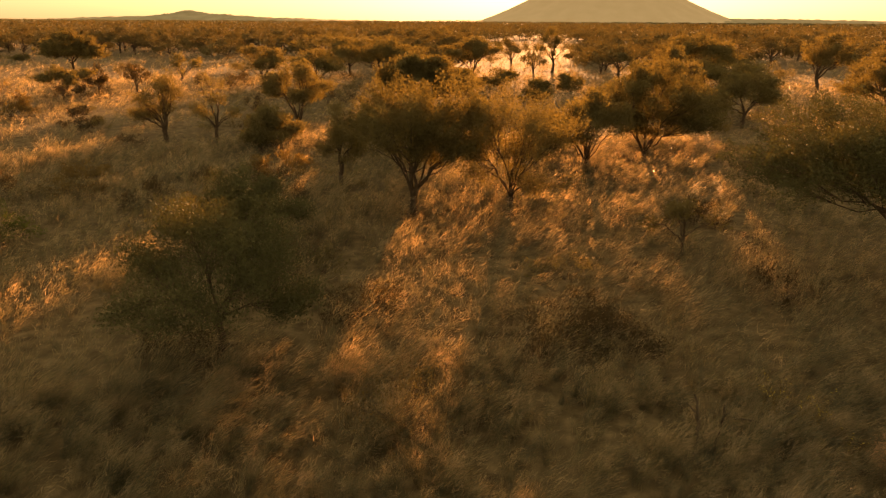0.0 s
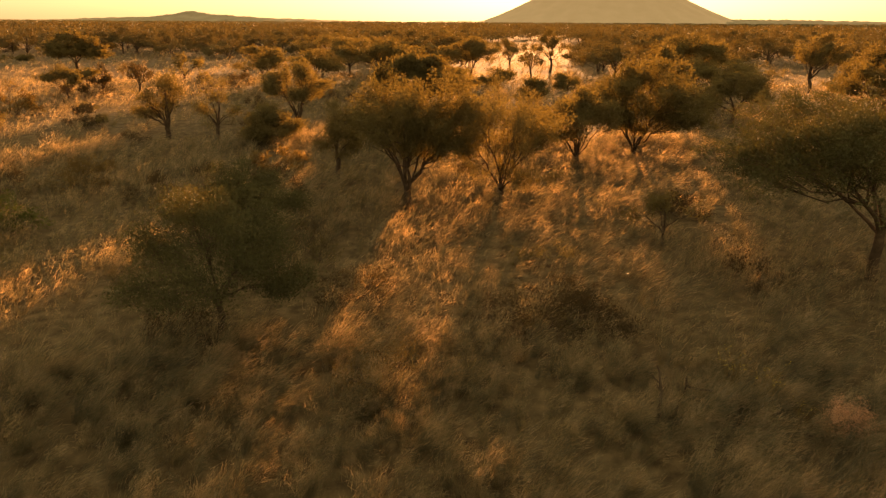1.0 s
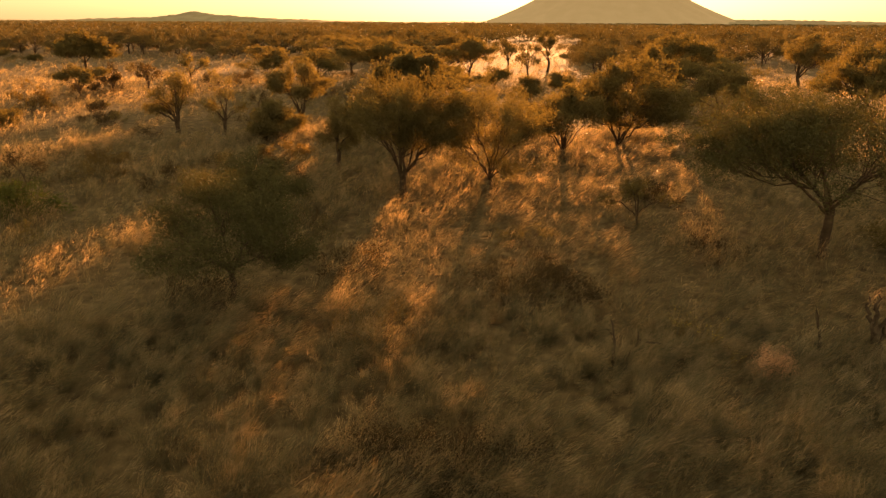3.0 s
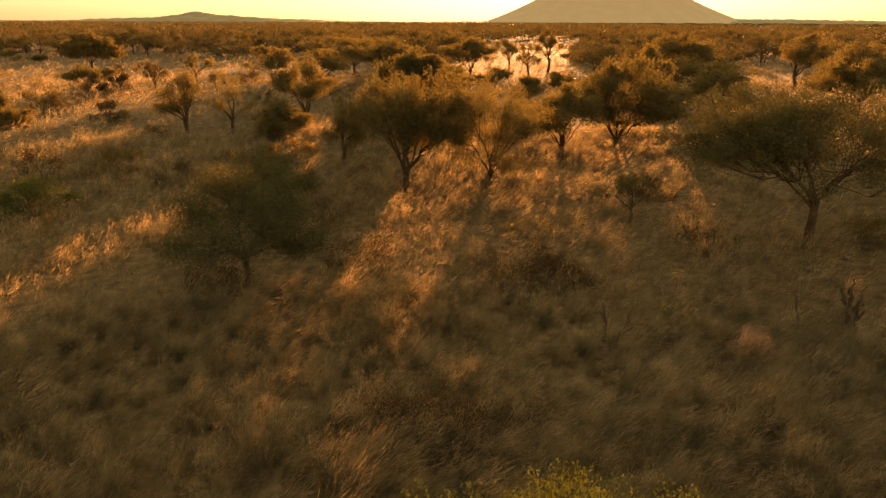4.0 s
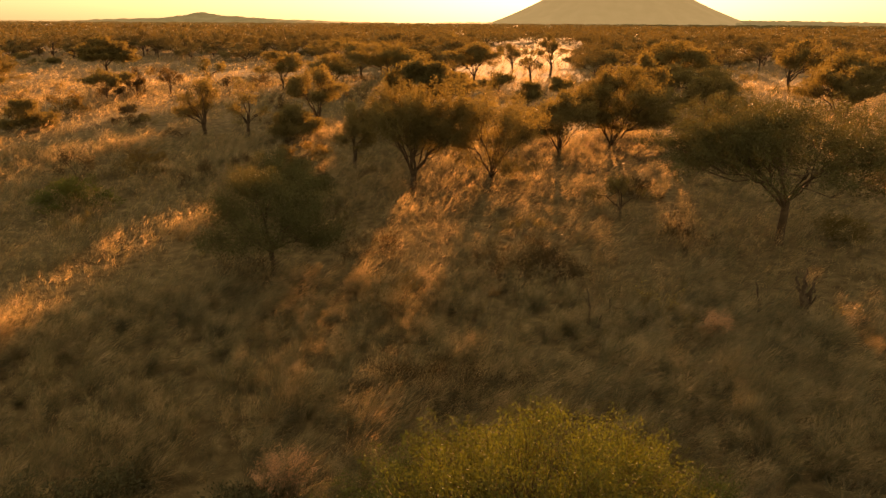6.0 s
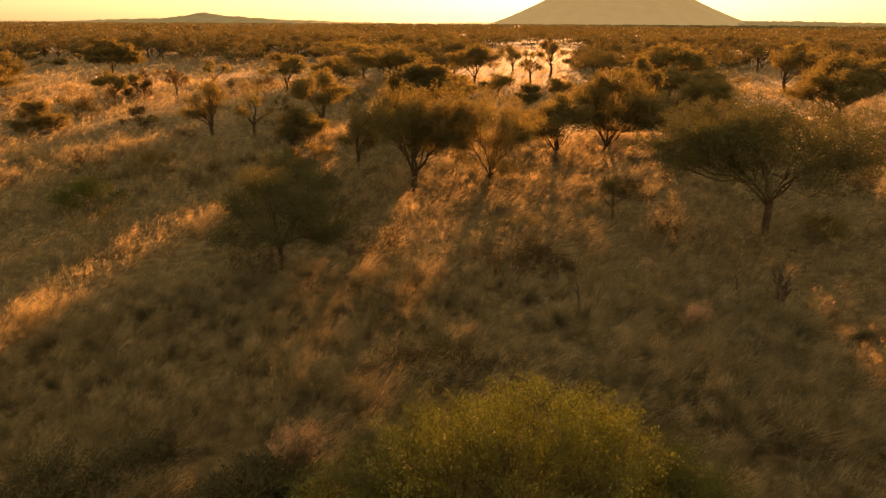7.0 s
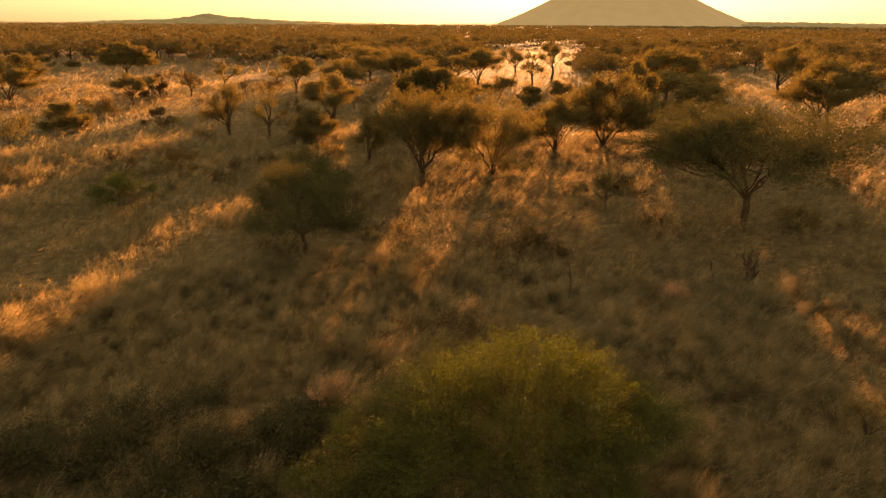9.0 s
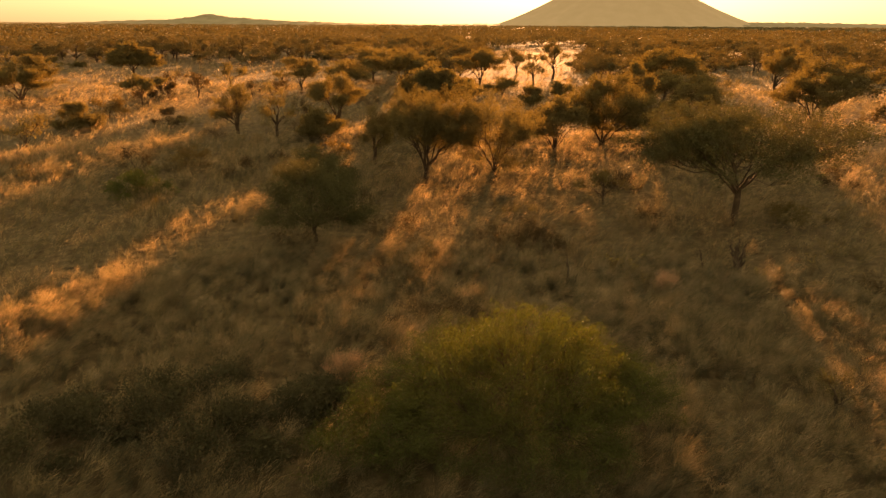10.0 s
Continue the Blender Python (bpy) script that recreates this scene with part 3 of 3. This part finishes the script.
def flowering_weed(x, y, h, seed):
    rng = np.random.default_rng(seed)
    root = new("flowering_weed")
    root.matrix_world = pose(x, y, float(ground_z(x, y)))
    stems, leaves, heads = [], [], []
    for i in range(9):
        e = np.array([rng.normal(0, 0.2), rng.normal(0, 0.2), h * rng.uniform(0.7, 1.1)])
        line = bend(np.zeros(3) - [0, 0, 0.03], e * [0.3, 0.3, 0.5], e, 5, rng, 0.02)
        stems.append(tube(line, np.linspace(0.008, 0.003, 5), 4))
        leaves.append(line[rng.integers(1, 5, 26)] + rng.normal(0, 0.05, (26, 3)))
        heads.append(e + rng.normal(0, 0.035, (4, 3)))
    for st in stems:
        part("stem", mesh_of("stem", *st, DRY_LEAF), root)
    q = np.concatenate(leaves)
    part("foliage", mesh_of("foliage", *diamonds(q, rng.normal(0, 1, q.shape), np.full(len(q), 0.05), np.full(len(q), 0.018), rng), DRY_LEAF), root)
    q = np.concatenate(heads)
    part("blossoms", mesh_of("blossoms", *diamonds(q, rng.normal(0, 1, q.shape), np.full(len(q), 0.026), np.full(len(q), 0.022), rng), BLOSSOM), root, "small pale yellow blossoms")
    return tagged(root, "weed with small pale yellow blossoms in the grass", "weed", "flowering weeds")


weed = flowering_weed(4.37, 12.9, 0.9, 67)
for wx, wy, wr, ws in ((8.7, 12.7, 200, 0.75), (4.9, 12.3, 260, 0.7), (3.95, 13.3, 75, 0.95), (4.2, 13.7, 160, 0.8), (-1.2, 13.4, 310, 0.6), (10.9, 14.4, 100, 0.7)):
    copy_thing(weed, pose(wx, wy, float(ground_z(wx, wy)), 0, 0, wr) @ Matrix.Scale(ws, 4))


def plume_tuft(x, y, h, w, seed):
    """A tall tuft of plumed grass: blades, and stalks with feathery heads."""
    rng = np.random.default_rng(seed)
    root = new("plume_grass")
    root.matrix_world = pose(x, y, float(ground_z(x, y)))
    n = 420
    az, r = rng.uniform(0, 6.283, n), np.sqrt(rng.uniform(0, 1, n))
    foot = np.stack([r * np.cos(az) * w * 0.2, r * np.sin(az) * w * 0.2, np.full(n, -0.02)], 1)
    tip = np.stack([r * np.cos(az) * w * 0.52 + 0.08, r * np.sin(az) * w * 0.52, h * rng.uniform(0.5, 0.85, n) * (1 - 0.25 * r)], 1)
    part("blades", mesh_of("blades", *diamonds((foot + tip) / 2, tip - foot, np.linalg.norm(tip - foot, axis=1), np.full(n, 0.009), rng), STRAW), root)
    heads = []
    for i in range(120):
        a, q = rng.uniform(0, 6.283), math.sqrt(rng.uniform(0, 1))
        end = np.array([q * math.cos(a) * w * 0.5 + 0.1, q * math.sin(a) * w * 0.5, h * rng.uniform(0.5, 1.0) * (1 - 0.3 * q * q)])
        s = rng.uniform(0, 1, 26)[:, None]
        line = end * (1 - 0.3 * s) + [0.02, 0, 0]
        heads.append(line + rng.normal(0, 0.035, (26, 3)))
    q = np.concatenate(heads)
    part("plumes", mesh_of("plumes", *diamonds(q, rng.normal(0, 1, q.shape) + [0.2, 0, 1.0], np.full(len(q), 0.05), np.full(len(q), 0.009), rng), SUNLIT_PLUME), root, "feathery seed plumes coloured pink as if sunlit")
    return tagged(root, "tall grass tuft with feathery plumes coloured as if sunlit", "grass tuft", "plumed grass tufts")


plume_tuft(-3.3, 4.8, 1.05, 1.15, 68)
plume_tuft(5.45, 12.0, 0.95, 1.0, 69)

# ---- dry grass ----
def grass():
    """Feathery tussocks: each a few bunches of stalks that fan out from one foot, bowed by the wind, with fluffy heads."""
    rng = np.random.default_rng(77)
    # nearest, farthest, tussocks, bunches in each, stalks in each bunch, size
    tiers = ((9.0, 24.0, 1300, 4, 42, 1.1), (9.0, 24.0, 700, 2, 18, 0.6), (24.0, 50.0, 3300, 3, 13, 1.2), (24.0, 50.0, 1500, 2, 7, 0.7), (50.0, 95.0, 6000, 2, 5, 0.95))
    rows = [np.stack([np.sqrt(rng.uniform(lo ** 2, hi ** 2, n)), np.full(n, b), np.full(n, k), np.full(n, z)], 1) for lo, hi, n, b, k, z in tiers]
    far = 95.0 * (230 / 95.0) ** (rng.uniform(0, 1, 6500) ** 0.9)
    rows.append(np.stack([far, np.full(6500, 1), np.full(6500, 6), np.full(6500, 1.0)], 1))
    d, bunches, stalks, scale = np.concatenate(rows).T
    a = rng.uniform(-0.77, 0.63, len(d))
    x, y = 0.6 + d * np.sin(a), -9.0 + d * np.cos(a)
    # and sparsely on the ground behind and beside the walk
    ring, turn = np.sqrt(rng.uniform(0, 26 ** 2, 1600)), rng.uniform(0, 2 * math.pi, 1600)
    rx, ry = ring * np.cos(turn), -12.0 + ring * np.sin(turn)
    keep = (np.hypot(rx - 0.6, ry + 9) < 9) | (np.abs(np.arctan2(rx - 0.6, ry + 9) + 0.05) > 0.7)
    m = int(keep.sum())
    x, y, d = np.append(x, rx[keep]), np.append(y, ry[keep]), np.append(d, np.full(m, 20.0))
    bunches, stalks, scale = np.append(bunches, np.full(m, 2)), np.append(stalks, np.full(m, 12)), np.append(scale, np.full(m, 1.0))
    patch = np.sin(x * 0.45 + 2.0 * np.sin(y * 0.19)) * np.sin(y * 0.38 + 1.4 * np.sin(x * 0.23)) + 0.5 * np.sin(x * 1.3 + y * 0.9)
    size = np.clip((1 + 0.25 * patch) * rng.lognormal(0, 0.25, len(d)), 0.5, 1.8) * scale
    # bunches
    t = np.repeat(np.arange(len(d)), bunches.astype(int))
    nb = len(t)
    az, out = rng.uniform(0, 2 * math.pi, nb), np.sqrt(rng.uniform(0, 1, nb))
    foot = np.stack([x[t] + np.cos(az) * out * 0.2 * size[t], y[t] + np.sin(az) * out * 0.2 * size[t]], 1)
    tall = 0.68 * size[t] ** 0.6 * rng.uniform(0.72, 1.15, nb) * (1 - 0.25 * out)
    wind = 0.5 + 0.35 * np.sin(x[t] * 0.5 + 1.7 * np.sin(y[t] * 0.33)) + rng.normal(0, 0.12, nb)
    head = np.stack([foot[:, 0] + np.cos(az) * out * 0.30 * size[t] + wind * tall * 0.62, foot[:, 1] + np.sin(az) * out * 0.30 * size[t] + 0.16 * wind * tall], 1)
    # stalks
    k = np.repeat(np.arange(nb), np.maximum(4, stalks[t] * size[t] / scale[t]).astype(int))
    n = len(k)
    tk = t[k]
    fluff = 0.085 * size[tk] * np.clip(d[tk] / 40, 1, 2.5)
    base = np.stack([foot[k, 0] + rng.normal(0, 0.05, n), foot[k, 1] + rng.normal(0, 0.05, n)], 1)
    base = np.concatenate([base, (ground_z(base[:, 0], base[:, 1]) - 0.02)[:, None]], 1)
    tip = np.stack([head[k, 0] + rng.normal(0, 1, n) * fluff, head[k, 1] + rng.normal(0, 1, n) * fluff, base[:, 2] + tall[k] * rng.uniform(0.62, 1.12, n)], 1)
    wd = 0.0046 * np.clip(d[tk] / 20, 1, 12) * rng.uniform(0.6, 1.4, n)
    f = rng.uniform(0, 2 * math.pi, n)
    side = np.stack([np.cos(f), np.sin(f), np.zeros(n)], 1) * wd[:, None]
    # a sliver from the foot to the tip, and two feathery tufts of seed about the tip
    v1 = np.stack([base - side / 2, base + side / 2, tip], 1).reshape(-1, 3)
    tufts = []
    for back in (0.0, 0.22):
        way = (tip - base) * 0.5 + rng.normal(0, 0.09, (n, 3)) + [0.14, 0, -0.04]
        ln = 0.17 * size[tk] ** 0.5 * np.clip(d[tk] / 40, 1, 2) * rng.uniform(0.6, 1.5, n)
        at = tip - (tip - base) * back * rng.uniform(0.3, 1.6, n)[:, None] + rng.normal(0, 0.35, (n, 3)) * fluff[:, None]
        tufts.append(leaflets(at, way, ln, wd * 1.45, rng))
    me = mesh_of("dry_grass", *join([(v1, np.arange(3 * n).reshape(-1, 3))] + tufts), STRAW)
    me.materials.append(HEADS)
    seeded = rng.uniform(0, 1, n) < 0.4
    me.polygons.foreach_set("material_index", np.concatenate([np.zeros(n), seeded, seeded]).astype(np.int32))
    return me


tagged(new("dry_grass", grass()), "tall dry straw-coloured savanna grass in feathery tufts", "grass", kind="stuff")


# ---- low scrub strewn through the grass ----
SCRUB = []
for i, (hh, ww, lm) in enumerate(((0.9, 1.7, BROWN_LEAF), (0.75, 1.9, LEAF), (1.15, 1.5, BROWN_LEAF), (0.95, 2.3, LEAF))):
    SCRUB.append(tree_meshes(seed=150 + i, h=hh, w=ww, shape="bush", targets=60, leaves=12, leaf=0.075, clump=0.12, leaf_mat=lm, twigs=False))
SHRUBS = [tree_meshes(seed=160 + i, h=hh, w=ww, shape=sp, targets=80, leaves=9, leaf=0.085, clump=0.13, leaf_mat=lm, girth=0.02)
          for i, (hh, ww, sp, lm) in enumerate(((1.5, 1.9, "feather", LEAF), (1.3, 2.1, "bush", BROWN_LEAF), (1.7, 1.7, "vase", BROWN_LEAF)))]
# middles of the lanes between the trees that the low sun reaches
LANES = ((-2.3, 23.7), (-4.2, 19.5), (-4.5, 15.5), (-3.3, 11.1), (1.0, 24.6), (1.1, 26.8), (3.5, 21.5), (6.6, 25.2), (-10.6, 32.8), (-11.1, 36.5),
         (-16.8, 30.1), (-16.5, 24.3), (-23.7, 32.8), (-22.9, 20.9), (-11.9, 15.1), (-12.5, 11.7), (16.8, 27.0), (19.3, 30.6), (10.3, 9.4), (9.5, 6.5))


def in_lane(x, y, half, reach):
    """True where something of that half width would shade a sunlit lane up to reach metres off."""
    return any(-1 < y - ly < reach and abs(x - lx - math.tan(radians(SUN_AZ)) * (y - ly)) < half for lx, ly in LANES)


rng = np.random.default_rng(17)
for i in range(130):
    dd, aa = 24 + 66 * rng.uniform(0, 1) ** 0.9, rng.uniform(-0.7, 0.55)
    px, py = 0.6 + dd * math.sin(aa), -9 + dd * math.cos(aa)
    if in_lane(px, py, 1.7, 10) or (abs(px - 0.05 * py) < 0.07 * py and py > 40) or (abs(px - 1.0) < 5 and py < 7):
        continue
    trunk, limbs, crown = SCRUB[i % 4]
    root = new("scrub_bush")
    root.matrix_world = pose(px, py, float(ground_z(px, py)), 0, 0, rng.uniform(0, 360)) @ Matrix.Scale(rng.uniform(0.65, 1.25), 4)
    bole = part("trunk", trunk, root)
    for me in limbs:
        part("limb", me, bole)
    part("crown", crown, root)
    tagged(root, "low reddish-brown scrub among grass tufts" if i % 2 == 0 else "low olive-green scrub among grass tufts", "bush", "low scrub")


# twiggy shrubs of the open meadow
rng = np.random.default_rng(23)
for i in range(45):
    px, py = rng.uniform(-46, -9), rng.uniform(24, 78)
    if px < -0.62 * (py + 9) or in_lane(px, py, 1.5, 8):
        continue
    trunk, limbs, crown = SHRUBS[i % 3]
    root = new("scrub_bush")
    root.matrix_world = pose(px, py, float(ground_z(px, py)), 0, 0, rng.uniform(0, 360)) @ Matrix.Scale(rng.uniform(0.6, 1.2), 4)
    bole = part("trunk", trunk, root)
    for me in limbs:
        part("limb", me, bole)
    part("crown", crown, root)
    tagged(root, "twiggy reddish shrub in open sunlit grass" if i % 3 else "small olive thorn shrub in open sunlit grass", "bush", "meadow shrubs")


# ---- scattered trees of the middle distance ----
def open_ground(x, y):
    """True in the clearings and over the near veld, where only the trees above stand."""
    if (y < 118 and -100 < x < -22) or (-0.075 * y < x < 0.08 * y and y < 210):
        return True
    if (30 < x < 68 and 66 < y < 90) or (24 < x < 46 and 56 < y < 104):
        return True
    return y < 46 or (y < 72 and x < 12)


MODELS = []
for i, (shape, hh, ww) in enumerate((("umbrella", 4.8, 8.5), ("parasol", 4.4, 7.5), ("dome", 4.2, 6.6), ("spread", 4.6, 7.0), ("dome", 3.2, 5.6), ("bush", 2.3, 4.6))):
    MODELS.append((shape, tree_meshes(seed=90 + i, h=hh, w=ww, shape=shape, targets=130, leaves=13, leaf=0.26, clump=0.34, twigs=False, leaf_mat=FAR_LEAF)))
rng = np.random.default_rng(5)
stand, tries = [], 0
while len(stand) < 210 and tries < 6000:
    tries += 1
    dd, aa = rng.uniform(50, 185), rng.uniform(-0.72, 0.62)
    px, py = dd * math.sin(aa), -5 + dd * math.cos(aa)
    if open_ground(px, py) or in_lane(px, py, 3.5, 56) or any((px - q[0]) ** 2 + (py - q[1]) ** 2 < 4.2 ** 2 for q in stand):
        continue
    stand.append((px, py))
for px, py in stand:
    shape, (trunk, limbs, crown) = MODELS[rng.integers(len(MODELS))]
    flat, low = shape == "umbrella", shape == "bush"
    root = new("umbrella_thorn_tree" if flat else "thorn_bush" if low else "thorn_tree")
    s = rng.uniform(0.8, 1.2)
    root.matrix_world = pose(px, py, float(ground_z(px, py)), 0, 0, rng.uniform(0, 360)) @ Matrix.Scale(s, 4)
    bole = part("trunk", trunk, root)
    for me in limbs:
        part("limb", me, bole)
    part("crown", crown, root)
    tagged(root, "flat-topped umbrella thorn in dense woodland" if flat else "low thorn bush among woodland trees" if low else "rounded thorn tree in dense woodland",
           "bush" if low else "tree", "woodland trees")


# ---- far woodland ----
def woodland(tiers):
    """Crowded low crowns, finer where they stand nearer."""
    rng = np.random.default_rng(int(tiers[0][0]))
    pieces = []
    for near, away, n, m, leaf in tiers:
        d = np.sqrt(rng.uniform(near ** 2, away ** 2, n))
        a = rng.uniform(-0.75, 0.66, n)
        gap = (d < 230) & (np.abs(a - 0.01) < 0.085) & (rng.uniform(0, 1, n) < 0.93)
        d, a = d[~gap], a[~gap]
        n = len(d)
        x, y = d * np.sin(a), -5 + d * np.cos(a)
        h, w = rng.uniform(2.4, 5.6, n), rng.uniform(5.5, 12.0, n) * np.clip(d / 450, 1, 2.6)
        flat = rng.uniform(0.0, 1.0, n)
        k = np.repeat(np.arange(n), m)
        az, r = rng.uniform(0, 6.283, n * m), np.sqrt(rng.uniform(0, 1, n * m))
        top = 1 - (0.25 + 0.4 * (1 - flat[k])) * r ** 2.4
        low = (0.15 + 0.3 * flat[k]) * (1.2 - 0.3 * r)
        z = h[k] * (low + (top - low) * rng.uniform(0, 1, n * m) ** 0.45)
        c = np.stack([x[k] + r * np.cos(az) * w[k] / 2, y[k] + r * np.sin(az) * w[k] / 2, ground_z(x[k], y[k]) + z], 1)
        ln = leaf * rng.uniform(0.7, 1.5, n * m)
        pieces.append(leaflets(c, rng.normal(0, 1, (n * m, 3)) * [1, 1, 0.45], ln, ln * 0.6, rng))
        b = np.stack([x, y, ground_z(x, y) - 0.1], 1)
        t = 0.12 * np.ones(n)
        tv = np.stack([b + np.stack([-t, 0 * t, 0 * t], 1), b + np.stack([t, 0 * t, 0 * t], 1), b + np.stack([0 * t, t, 0 * t], 1), b + np.stack([0 * t, 0 * t, h * 0.6], 1)], 1).reshape(-1, 3)
        i = np.arange(n)[:, None] * 4
        pieces.append((tv, np.concatenate([i + [0, 1, 3], i + [1, 2, 3], i + [2, 0, 3]])))
    return join(pieces)


tagged(new("far_woodland", mesh_of("far_woodland", *woodland(((165, 330, 850, 220, 0.52), (330, 650, 1300, 90, 1.0))), FAR_LEAF)), "dense brown thorn woodland behind the open grass", "woodland", kind="stuff")
tagged(new("distant_scrub", mesh_of("distant_scrub", *woodland(((650, 1900, 2100, 36, 2.2),)), HAZY_LEAF)), "olive scrubland paled as by haze, reaching to the horizon", "woodland", kind="stuff")
